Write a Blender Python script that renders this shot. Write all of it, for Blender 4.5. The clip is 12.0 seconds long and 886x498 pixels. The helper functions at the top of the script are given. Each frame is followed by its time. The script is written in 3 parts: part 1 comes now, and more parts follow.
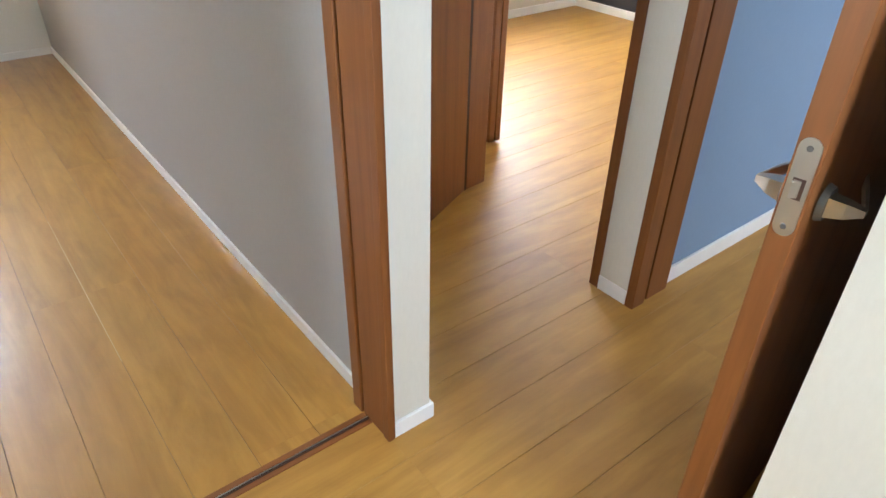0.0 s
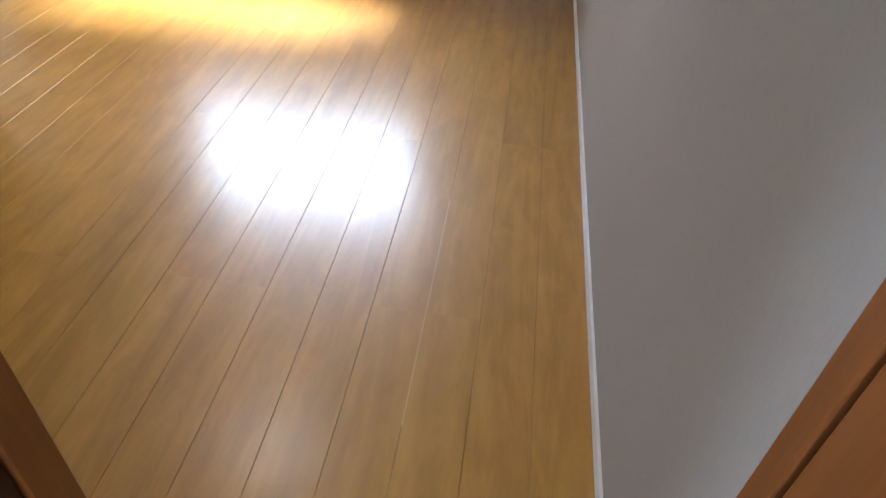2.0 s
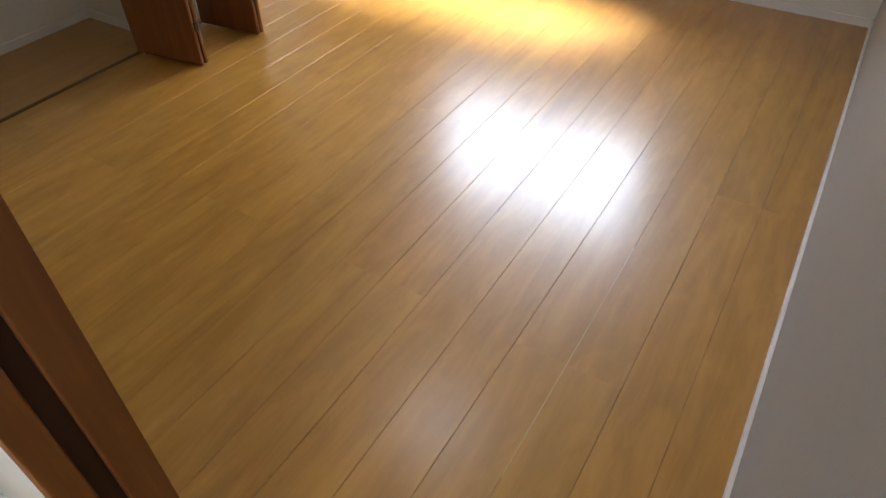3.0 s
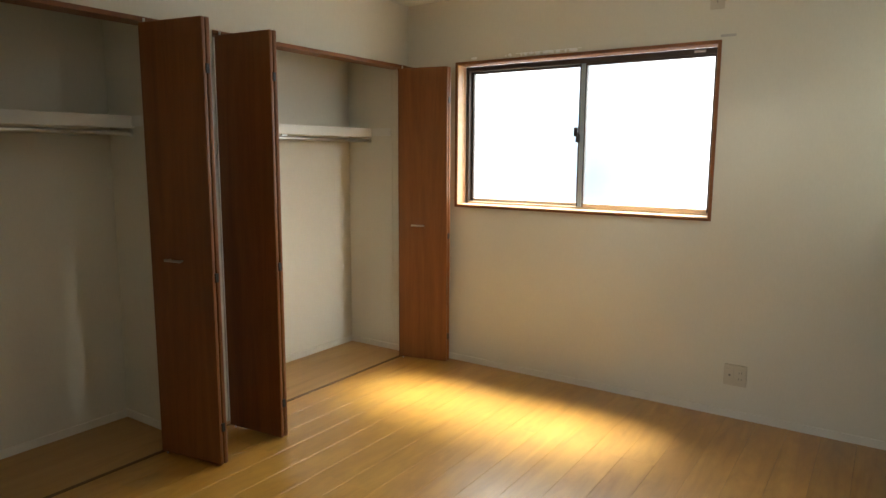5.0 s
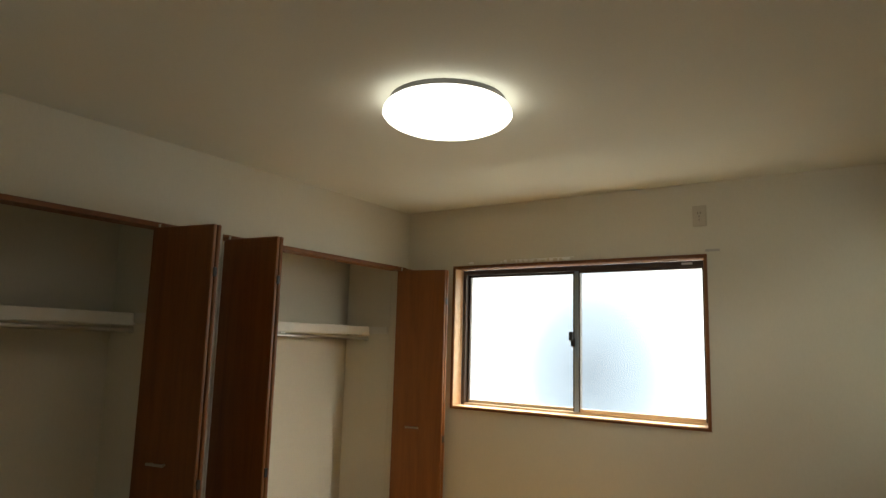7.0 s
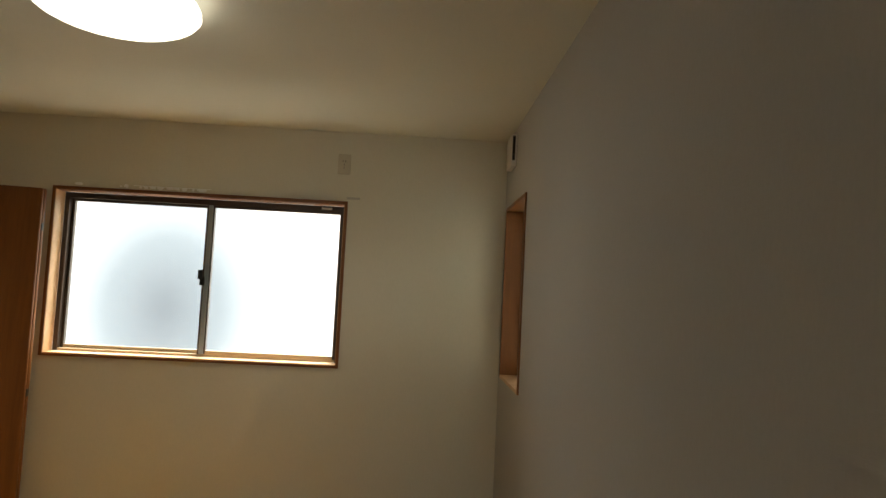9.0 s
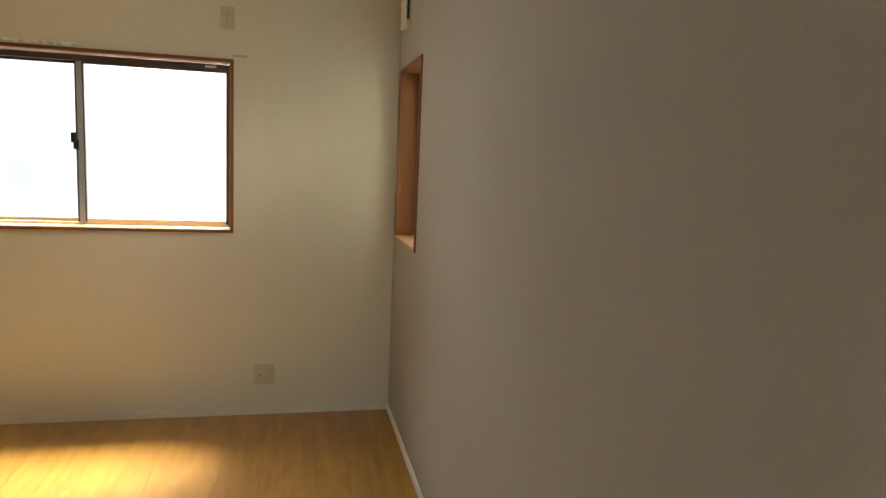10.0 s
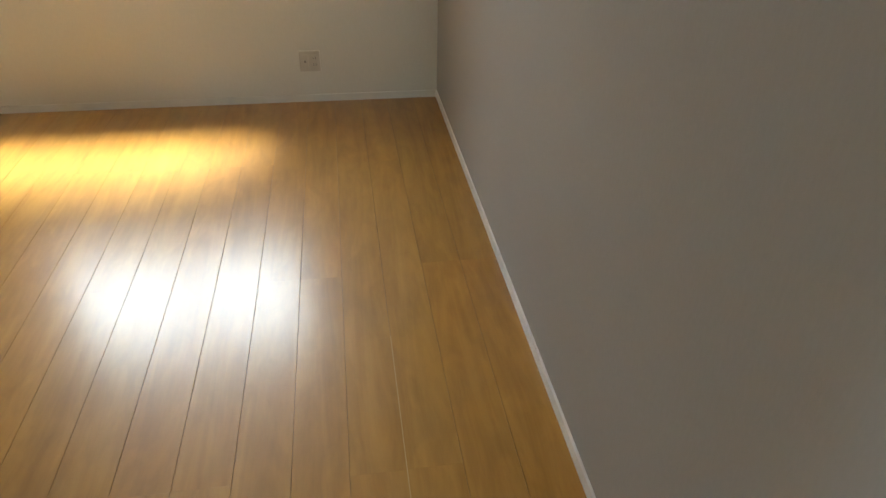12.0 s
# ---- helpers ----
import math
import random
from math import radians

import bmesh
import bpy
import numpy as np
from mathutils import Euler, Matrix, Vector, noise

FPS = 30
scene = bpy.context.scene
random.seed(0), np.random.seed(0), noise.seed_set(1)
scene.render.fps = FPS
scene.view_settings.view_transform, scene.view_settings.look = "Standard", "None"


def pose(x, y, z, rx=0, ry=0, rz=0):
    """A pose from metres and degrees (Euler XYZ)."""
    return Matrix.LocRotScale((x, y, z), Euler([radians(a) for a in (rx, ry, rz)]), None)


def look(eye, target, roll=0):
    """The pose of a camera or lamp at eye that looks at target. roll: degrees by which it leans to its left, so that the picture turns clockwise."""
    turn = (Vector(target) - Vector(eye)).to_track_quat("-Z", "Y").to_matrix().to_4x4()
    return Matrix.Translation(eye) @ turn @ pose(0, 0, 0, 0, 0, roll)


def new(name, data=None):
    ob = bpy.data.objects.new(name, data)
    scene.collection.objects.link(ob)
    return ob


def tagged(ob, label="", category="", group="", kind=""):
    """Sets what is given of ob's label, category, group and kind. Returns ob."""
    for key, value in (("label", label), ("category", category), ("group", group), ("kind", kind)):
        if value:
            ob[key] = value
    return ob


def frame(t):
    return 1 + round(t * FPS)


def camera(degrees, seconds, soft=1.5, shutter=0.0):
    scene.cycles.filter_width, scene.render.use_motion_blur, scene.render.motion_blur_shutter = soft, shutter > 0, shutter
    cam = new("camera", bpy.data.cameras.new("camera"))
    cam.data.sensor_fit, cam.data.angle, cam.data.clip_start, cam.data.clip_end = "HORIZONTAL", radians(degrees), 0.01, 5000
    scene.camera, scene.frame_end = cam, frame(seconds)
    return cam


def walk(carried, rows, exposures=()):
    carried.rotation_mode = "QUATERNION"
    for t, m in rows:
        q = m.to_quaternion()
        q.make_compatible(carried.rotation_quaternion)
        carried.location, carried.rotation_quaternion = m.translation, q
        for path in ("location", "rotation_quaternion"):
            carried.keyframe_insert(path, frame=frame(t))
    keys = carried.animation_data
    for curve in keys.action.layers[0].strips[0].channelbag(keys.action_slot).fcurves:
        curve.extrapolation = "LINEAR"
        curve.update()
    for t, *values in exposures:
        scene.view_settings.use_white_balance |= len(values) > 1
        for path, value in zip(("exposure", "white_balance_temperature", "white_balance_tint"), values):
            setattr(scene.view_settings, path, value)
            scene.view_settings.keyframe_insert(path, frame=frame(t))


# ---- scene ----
cam = camera(67.8, 12.0, soft=1.5)
PATH = [
    (0, (-0.592, -0.914, 1.251), (0.444, 0.393, 0.147), 1.11),
    (0.5, (-0.543, -0.895, 1.269), (0.275, 0.467, 0.055), 1.33),
    (1, (-0.521, -0.769, 1.264), (-0.084, 0.758, 0.049), -0.41),
    (1.5, (-0.449, -0.475, 1.328), (-0.268, 1.07, 0.071), -0.51),
    (2, (-0.312, -0.236, 1.326), (-0.442, 1.273, 0.021), 4.22),
    (2.5, (-0.21, -0.077, 1.38), (-0.8, 1.243, -0.002), 5.33),
    (2.7, (-0.19, -0.058, 1.417), (-0.867, 1.2, 0.017), 2.6),
    (4.3, (-0.135, -0.057, 1.403), (-1.148, 1.475, 0.611), 0.9),
    (4.5, (-0.129, -0.067, 1.38), (-1.165, 1.519, 0.739), 1.4),
    (5, (-0.115, -0.059, 1.409), (-1.226, 1.58, 1.125), 0.3),
    (5.5, (-0.103, -0.069, 1.434), (-1.248, 1.571, 1.415), 0.7),
    (6, (-0.108, -0.068, 1.454), (-1.241, 1.571, 1.623), 1.6),
    (6.5, (-0.102, -0.075, 1.45), (-1.252, 1.535, 1.741), 1.7),
    (6.7, (-0.102, -0.076, 1.462), (-1.258, 1.53, 1.753), 1.8),
    (8.3, (-0.311, -0.102, 1.495), (-0.626, 1.866, 1.665), 1.8),
    (8.5, (-0.418, -0.106, 1.506), (-0.623, 1.878, 1.645), 2.5),
    (9, (-0.504, -0.085, 1.514), (-0.421, 1.909, 1.646), 2.9),
    (9.5, (-0.543, -0.108, 1.502), (-0.138, 1.851, 1.514), 4.2),
    (10, (-0.577, -0.159, 1.52), (-0.133, 1.772, 1.251), 2.6),
    (10.5, (-0.579, -0.135, 1.529), (-0.209, 1.745, 0.958), 2.11),
    (11, (-0.585, -0.143, 1.511), (-0.281, 1.681, 0.748), 2.66),
    (11.5, (-0.581, -0.149, 1.521), (-0.326, 1.59, 0.568), 1.68),
    (12, (-0.552, -0.097, 1.471), (-0.287, 1.536, 0.346), 1.17),
]
walk(cam, [(t, look(eye, target, roll)) for t, eye, target, roll in PATH],
     exposures=[(0.0, 3.8, 5600, 11), (0.5, 3.77, 5650, 14), (1.0, 3.65, 5650, 16), (1.5, 3.42, 5400, 15), (2.7, 3.12, 5750, 16), (4.3, 2.95, 6000, 8), (5.0, 2.7, 6300, 7),
                (5.5, 2.46, 6500, 6), (6.7, 2.1, 6850, 5), (8.5, 1.73, 7250, 6), (9.5, 1.97, 7700, 9), (10.0, 2.62, 7400, 10), (10.5, 2.78, 6950, 8), (12.0, 2.8, 6300, 8)])

# ---- world, sun, large lights ----
world = bpy.data.worlds.new("sky")
scene.world = world
world.use_nodes = True
wn = world.node_tree
sky = wn.nodes.new("ShaderNodeTexSky")
sky.sky_type = 'NISHITA'
sky.sun_disc = False
sky.sun_elevation = radians(64)
sky.sun_rotation = radians(0)
wn.links.new(sky.outputs["Color"], wn.nodes["Background"].inputs["Color"])
wn.nodes["Background"].inputs["Strength"].default_value = 0.018

sun = new("sun", bpy.data.lights.new("sun", 'SUN'))
sun.data.energy = 5.0
sun.data.angle = radians(21)
sun.data.color = (1.0, 0.98, 0.94)
sun.matrix_world = look((-0.55, 8.0, 10.4), (-1.7, 3.3, 0.4))


def sky_lamp(name, eye, target, sx, sy, watts, colour):
    lamp = new(name, bpy.data.lights.new(name, 'AREA'))
    lamp.data.shape = 'RECTANGLE'
    lamp.data.size, lamp.data.size_y = sx, sy
    lamp.data.energy = watts
    lamp.data.color = colour
    lamp.matrix_world = look(eye, target)
    return lamp


# bright sky over the neighbouring roofs, outside the windows
sky_lamp("sky_light_bedroom", (-1.6, 6.3, 4.2), (-1.75, 3.7, 1.5), 5.4, 3.2, 138, (0.95, 0.98, 1.0))
side_sky = sky_lamp("sky_light_side_window", (0.55, 3.22, 2.02), (-3.2, 2.98, 0.85), 0.5, 0.6, 1.1, (1.0, 0.97, 0.90))
side_sky.data.spread = radians(48)
sky_lamp("sky_light_side_room", (2.5, 3.3, 1.9), (1.3, 0.5, 0.4), 2.4, 1.5, 20, (1.0, 0.98, 0.94))

# fill lamp in an added window behind the hall, to brighten it
sky_lamp("fill_light_hall", (-0.155, -2.52, 1.6), (-0.06, 0.0, 1.15), 0.5, 1.0, 3.6, (0.86, 0.93, 1.0))

# fill lamp that brightens the hall from its left end, outside an added window
sky_lamp("fill_light_hall_end", (-1.86, -0.27, 1.6), (0.9, -0.1, 0.9), 0.4, 1.0, 1.8, (0.97, 0.98, 1.0))

# fill lamp for the blue wall, outside an added, unseen opening
sky_lamp("fill_light_small_room", (2.3, -2.72, 1.7), (2.2, -0.2, 1.0), 0.8, 1.0, 4.8, (0.97, 0.98, 1.0))

# ---- materials ----


def mat(name):
    m = bpy.data.materials.new(name)
    m.use_nodes = True
    nt = m.node_tree
    return m, nt, nt.nodes["Principled BSDF"]


def node(nt, kind, **inputs):
    n = nt.nodes.new(kind)
    for k, v in inputs.items():
        n.inputs[k].default_value = v
    return n


def ramp(nt, src, stops):
    r = nt.nodes.new("ShaderNodeValToRGB")
    el = r.color_ramp.elements
    while len(el) < len(stops):
        el.new(0.5)
    for e, (p, c) in zip(el, stops):
        e.position, e.color = p, (*c, 1)
    nt.links.new(src, r.inputs["Fac"])
    return r.outputs["Color"]


def coords(nt, scale, rot=(0, 0, 0)):
    g = nt.nodes.new("ShaderNodeNewGeometry")
    mp = nt.nodes.new("ShaderNodeMapping")
    mp.inputs["Scale"].default_value = scale
    mp.inputs["Rotation"].default_value = rot
    nt.links.new(g.outputs["Position"], mp.inputs["Vector"])
    return mp.outputs["Vector"]


def mix(nt, fac, a, b, mode='MIX'):
    m = nt.nodes.new("ShaderNodeMix")
    m.data_type, m.blend_type = 'RGBA', mode
    if isinstance(fac, float):
        m.inputs[0].default_value = fac
    else:
        nt.links.new(fac, m.inputs[0])
    for sock, v in ((6, a), (7, b)):
        if isinstance(v, tuple):
            m.inputs[sock].default_value = (*v, 1)
        else:
            nt.links.new(v, m.inputs[sock])
    return m.outputs[2]


def plain(name, colour, rough, metal=0.0, bump=0.0, scale=300.0, vary=0.06):
    m, nt, b = mat(name)
    n = node(nt, "ShaderNodeTexNoise", Scale=6.0, Detail=4.0)
    nt.links.new(coords(nt, (1, 1, 1)), n.inputs["Vector"])
    lo = tuple(c * (1 - vary) for c in colour)
    hi = tuple(min(1, c * (1 + vary)) for c in colour)
    nt.links.new(ramp(nt, n.outputs["Fac"], [(0.3, lo), (0.7, hi)]), b.inputs["Base Color"])
    b.inputs["Roughness"].default_value = rough
    b.inputs["Metallic"].default_value = metal
    if bump:
        f = node(nt, "ShaderNodeTexNoise", Scale=scale, Detail=3.0)
        nt.links.new(coords(nt, (1, 1, 1)), f.inputs["Vector"])
        bp = node(nt, "ShaderNodeBump", Strength=bump, Distance=0.002)
        nt.links.new(f.outputs["Fac"], bp.inputs["Height"])
        nt.links.new(bp.outputs["Normal"], b.inputs["Normal"])
    return m


def wallpaper(name, colour, rough=0.85, bump=0.35):
    """Vinyl paper with a fine woven relief and faint vertical slubs."""
    m, nt, b = mat(name)
    big = node(nt, "ShaderNodeTexNoise", Scale=1.1, Detail=4.0, Roughness=0.6)
    nt.links.new(coords(nt, (1, 1, 1)), big.inputs["Vector"])
    weave = node(nt, "ShaderNodeTexNoise", Scale=1.0, Detail=5.0, Roughness=0.65)
    nt.links.new(coords(nt, (120, 120, 40)), weave.inputs["Vector"])
    weft = node(nt, "ShaderNodeTexNoise", Scale=1.0, Detail=4.0, Roughness=0.6)
    nt.links.new(coords(nt, (25, 25, 190)), weft.inputs["Vector"])
    lo = tuple(c * 0.955 for c in colour)
    c1 = ramp(nt, big.outputs["Fac"], [(0.3, lo), (0.7, colour)])
    c2 = ramp(nt, weave.outputs["Fac"], [(0.34, (0.965, 0.965, 0.96)), (0.66, (1, 1, 1))])
    nt.links.new(mix(nt, 1.0, c1, c2, 'MULTIPLY'), b.inputs["Base Color"])
    b.inputs["Roughness"].default_value = rough
    add = nt.nodes.new("ShaderNodeMath")
    add.operation = 'ADD'
    nt.links.new(weave.outputs["Fac"], add.inputs[0])
    nt.links.new(weft.outputs["Fac"], add.inputs[1])
    bp = node(nt, "ShaderNodeBump", Strength=bump, Distance=0.0015)
    nt.links.new(add.outputs[0], bp.inputs["Height"])
    nt.links.new(bp.outputs["Normal"], b.inputs["Normal"])
    return m


def wood(name, stops, grain, rough, coat=0.0, coat_rough=0.15, figure=0.5, per_piece=0.0, bump=0.08, blotch=0.0):
    """Wood whose grain runs along the axis with the smallest of the grain scales."""
    m, nt, b = mat(name)
    info = nt.nodes.new("ShaderNodeObjectInfo")
    geo = nt.nodes.new("ShaderNodeNewGeometry")
    shift = nt.nodes.new("ShaderNodeVectorMath")
    shift.operation = 'MULTIPLY_ADD'
    nt.links.new(info.outputs["Random"], shift.inputs[0])
    shift.inputs[1].default_value = (7.3, 11.1, 5.7) if per_piece else (0, 0, 0)
    nt.links.new(geo.outputs["Position"], shift.inputs[2])
    mp = nt.nodes.new("ShaderNodeMapping")
    mp.inputs["Scale"].default_value = grain
    nt.links.new(shift.outputs[0], mp.inputs["Vector"])
    warp = node(nt, "ShaderNodeTexNoise", Scale=0.3, Detail=5.0, Roughness=0.65, Distortion=1.6)
    nt.links.new(mp.outputs["Vector"], warp.inputs["Vector"])
    fine = node(nt, "ShaderNodeTexNoise", Scale=2.6, Detail=6.0, Roughness=0.7)
    nt.links.new(mp.outputs["Vector"], fine.inputs["Vector"])
    c1 = ramp(nt, warp.outputs["Fac"], [(0.25 + 0.2 * i, c) for i, c in enumerate(stops)])
    c2 = ramp(nt, fine.outputs["Fac"], [(0.3, (1 - 0.35 * figure,) * 3), (0.62, (1, 1, 1))])
    col = mix(nt, 1.0, c1, c2, 'MULTIPLY')
    if per_piece:
        tone = ramp(nt, info.outputs["Random"], [(0.0, (1 - per_piece, 1 - per_piece, 1 - 1.2 * per_piece)), (0.5, (1, 0.985, 0.96)),
                                                 (1.0, (1.0, 1 - 0.5 * per_piece, 1 - per_piece))])
        col = mix(nt, 1.0, col, tone, 'MULTIPLY')
    if blotch:
        spot = node(nt, "ShaderNodeTexNoise", Scale=1.0, Detail=3.0, Roughness=0.55, Distortion=0.9)
        mp2 = nt.nodes.new("ShaderNodeMapping")
        mp2.inputs["Scale"].default_value = tuple(15 if g > 10 else 4.5 for g in grain)
        nt.links.new(shift.outputs[0], mp2.inputs["Vector"])
        nt.links.new(mp2.outputs["Vector"], spot.inputs["Vector"])
        col = mix(nt, 1.0, col, ramp(nt, spot.outputs["Fac"], [(0.36, (1 - blotch, 1 - 1.15 * blotch, 1 - 1.3 * blotch)), (0.62, (1, 1, 1))]), 'MULTIPLY')
    nt.links.new(col, b.inputs["Base Color"])
    b.inputs["Roughness"].default_value = rough
    b.inputs["Coat Weight"].default_value = coat
    b.inputs["Coat Roughness"].default_value = coat_rough
    bp = node(nt, "ShaderNodeBump", Strength=bump, Distance=0.001)
    nt.links.new(fine.outputs["Fac"], bp.inputs["Height"])
    nt.links.new(bp.outputs["Normal"], b.inputs["Normal"])
    return m


M_WALL = wallpaper("white_wallpaper", (0.72, 0.69, 0.59), bump=0.14)
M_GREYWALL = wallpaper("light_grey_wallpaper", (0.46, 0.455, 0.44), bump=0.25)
M_CEIL = wallpaper("ceiling_paper", (0.715, 0.72, 0.64), bump=0.35)
M_BLUE = wallpaper("blue_wallpaper", (0.23, 0.33, 0.47))
M_NAVY = wallpaper("charcoal_wallpaper", (0.035, 0.035, 0.04))
M_BASE = plain("white_baseboard", (0.86, 0.86, 0.84), 0.3)
M_CREAM = plain("cream_baseboard", (0.72, 0.69, 0.61), 0.4)
HONEY = [(0.38, 0.182, 0.025), (0.46, 0.232, 0.035), (0.53, 0.284, 0.047)]
M_FLOOR = wood("honey_floor_boards", HONEY, (26, 2.4, 26), 0.38, coat=1.0, coat_rough=0.235, figure=0.13, per_piece=0.09, blotch=0.13)
M_HALL = wood("honey_hall_boards", HONEY, (2.4, 26, 26), 0.5, coat=0.38, coat_rough=0.42, figure=0.13, per_piece=0.09, blotch=0.13)
M_CLOSET = wood("closet_floor_board", [(0.34, 0.19, 0.06), (0.42, 0.24, 0.08), (0.46, 0.27, 0.10)], (26, 2.4, 26), 0.45, figure=0.25)
OAK = [(0.150, 0.046, 0.008), (0.200, 0.067, 0.012), (0.235, 0.084, 0.017)]
M_DOOR = wood("red_brown_door_veneer", OAK, (34, 34, 2.0), 0.48, figure=0.45)
M_TRIM = wood("red_brown_trim", OAK, (40, 40, 2.4), 0.5, figure=0.4)
M_TRIMX = wood("red_brown_trim_level", OAK, (2.4, 40, 40), 0.5, figure=0.4)
# paler copy of the trim wood: daylight on reveals and sills, put into colour
M_LIT_SILL = wood("daylit_window_reveal", [(0.50, 0.30, 0.15), (0.58, 0.36, 0.19), (0.64, 0.42, 0.24)], (3, 30, 30), 0.4, figure=0.2)
M_GAP = plain("dark_joint", (0.13, 0.07, 0.026), 0.8)
M_FRAME = plain("dark_bronze_aluminium", (0.075, 0.054, 0.043), 0.4, metal=0.4)
M_STILE = plain("grey_aluminium", (0.33, 0.41, 0.48), 0.35, metal=0.3)
# dark brown of the floor track; in grooves and gaps it paints shade
M_GROOVE = plain("dark_track_groove_shade", (0.045, 0.017, 0.007), 0.6)
M_RAIL = plain("tan_aluminium", (0.45, 0.36, 0.24), 0.4, metal=0.3)
M_STEEL = plain("satin_steel", (0.62, 0.60, 0.56), 0.28, metal=1.0)
M_BRASS = plain("worn_nickel", (0.55, 0.50, 0.42), 0.3, metal=1.0)
M_BLACK = plain("black_plastic", (0.012, 0.011, 0.011), 0.5)
M_PLATE = plain("ivory_plastic", (0.56, 0.51, 0.41), 0.35)
M_WHITE = plain("white_plastic", (0.80, 0.79, 0.76), 0.35)
M_SHELF = plain("white_shelf_board", (0.74, 0.73, 0.68), 0.45)
M_SLOT = plain("shaded_slot", (0.22, 0.20, 0.17), 0.6)
M_FLAKE = plain("torn_white_paper", (0.93, 0.93, 0.92), 0.7, vary=0.02)
M_SMEAR = plain("grey_filler", (0.50, 0.48, 0.44), 0.8)
M_GREYBEAD = plain("grey_sealant", (0.46, 0.46, 0.45), 0.6)
M_GREY = plain("grey_metal_base", (0.16, 0.155, 0.15), 0.4, metal=0.5)

M_GLASS, gt, gb = mat("frosted_glass")
for n in list(gt.nodes):
    if n.type == 'BSDF_PRINCIPLED':
        gt.nodes.remove(n)
g_out = [n for n in gt.nodes if n.type == 'OUTPUT_MATERIAL'][0]
g_tr = gt.nodes.new("ShaderNodeBsdfTransparent")
g_tr.inputs["Color"].default_value = (0.93, 0.96, 0.96, 1)
g_tl = gt.nodes.new("ShaderNodeBsdfTranslucent")
g_tl.inputs["Color"].default_value = (0.9, 0.93, 0.95, 1)
g_gl = node(gt, "ShaderNodeBsdfGlossy", Roughness=0.25)
g_m1 = node(gt, "ShaderNodeMixShader", Fac=0.025)
g_m2 = node(gt, "ShaderNodeMixShader", Fac=0.05)
gt.links.new(g_tr.outputs[0], g_m1.inputs[1])
gt.links.new(g_tl.outputs[0], g_m1.inputs[2])
gt.links.new(g_m1.outputs[0], g_m2.inputs[1])
gt.links.new(g_gl.outputs[0], g_m2.inputs[2])
gt.links.new(g_m2.outputs[0], g_out.inputs["Surface"])

M_LAMP, lt, lb = mat("lit_lamp_shade")
lb.inputs["Base Color"].default_value = (0.9, 0.9, 0.88, 1)
lb.inputs["Emission Color"].default_value = (1.0, 0.97, 0.91, 1)
lb.inputs["Emission Strength"].default_value = 0.7

# glowing sheet that stands in for daylight; the soft blue shape is painted on
M_SKYDROP, st, sb = mat("glowing_haze")
for n in list(st.nodes):
    if n.type == 'BSDF_PRINCIPLED':
        st.nodes.remove(n)
s_out = [n for n in st.nodes if n.type == 'OUTPUT_MATERIAL'][0]
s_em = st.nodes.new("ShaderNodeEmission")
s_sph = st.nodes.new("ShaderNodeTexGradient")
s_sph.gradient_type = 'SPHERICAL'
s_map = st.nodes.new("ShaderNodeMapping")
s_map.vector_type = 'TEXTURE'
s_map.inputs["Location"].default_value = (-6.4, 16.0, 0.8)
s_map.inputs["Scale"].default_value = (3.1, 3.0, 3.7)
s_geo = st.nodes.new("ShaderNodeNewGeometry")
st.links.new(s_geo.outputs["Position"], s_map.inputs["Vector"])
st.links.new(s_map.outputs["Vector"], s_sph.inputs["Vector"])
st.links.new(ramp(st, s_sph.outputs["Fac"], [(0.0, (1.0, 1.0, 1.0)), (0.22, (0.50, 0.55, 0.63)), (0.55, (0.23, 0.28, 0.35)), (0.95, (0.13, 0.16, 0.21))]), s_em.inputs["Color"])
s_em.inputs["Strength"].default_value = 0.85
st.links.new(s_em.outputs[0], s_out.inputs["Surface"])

# ---- building helpers ----


def add_box(bm, a, b, bevel=0.0, m=None):
    r = bmesh.ops.create_cube(bm, size=1.0)
    vs = r["verts"]
    lo = [min(p, q) for p, q in zip(a, b)]
    hi = [max(p, q) for p, q in zip(a, b)]
    for v in vs:
        v.co = Vector([lo[i] + (v.co[i] + 0.5) * (hi[i] - lo[i]) for i in range(3)])
    if bevel:
        es = list({e for v in vs for e in v.link_edges})
        r = bmesh.ops.bevel(bm, geom=es, offset=bevel, segments=2, affect='EDGES', profile=0.6)
        vs = list({v for f in r["faces"] for v in f.verts} | {v for v in vs if v.is_valid})
    if m is not None:
        bmesh.ops.transform(bm, matrix=m, verts=vs)
    return bm


def boxes(*spec, bevel=0.0):
    bm = bmesh.new()
    for a, b in spec:
        add_box(bm, a, b, bevel)
    return bm


def cyl(bm, a, b, r, seg=20, r2=None):
    a, b = Vector(a), Vector(b)
    d = b - a
    m = Matrix.Translation((a + b) / 2) @ d.to_track_quat('Z', 'Y').to_matrix().to_4x4()
    bmesh.ops.create_cone(bm, cap_ends=True, segments=seg, radius1=r, radius2=r if r2 is None else r2, depth=d.length, matrix=m)
    return bm


def mesh_of(name, bm, material, smooth=False):
    me = bpy.data.meshes.new(name)
    bmesh.ops.recalc_face_normals(bm, faces=bm.faces)
    if smooth:
        for f in bm.faces:
            f.smooth = True
    bm.to_mesh(me)
    bm.free()
    me.materials.append(material)
    return me


def part(name, bm, material, parent, label="", smooth=False):
    ob = new(name, mesh_of(name, bm, material, smooth))
    if parent is not None:
        ob.parent = parent
    if label:
        ob["label"] = label
    return ob


def solid(name, bm, material, label, category="", kind="structure"):
    return tagged(part(name, bm, material, None), label, category, kind=kind)


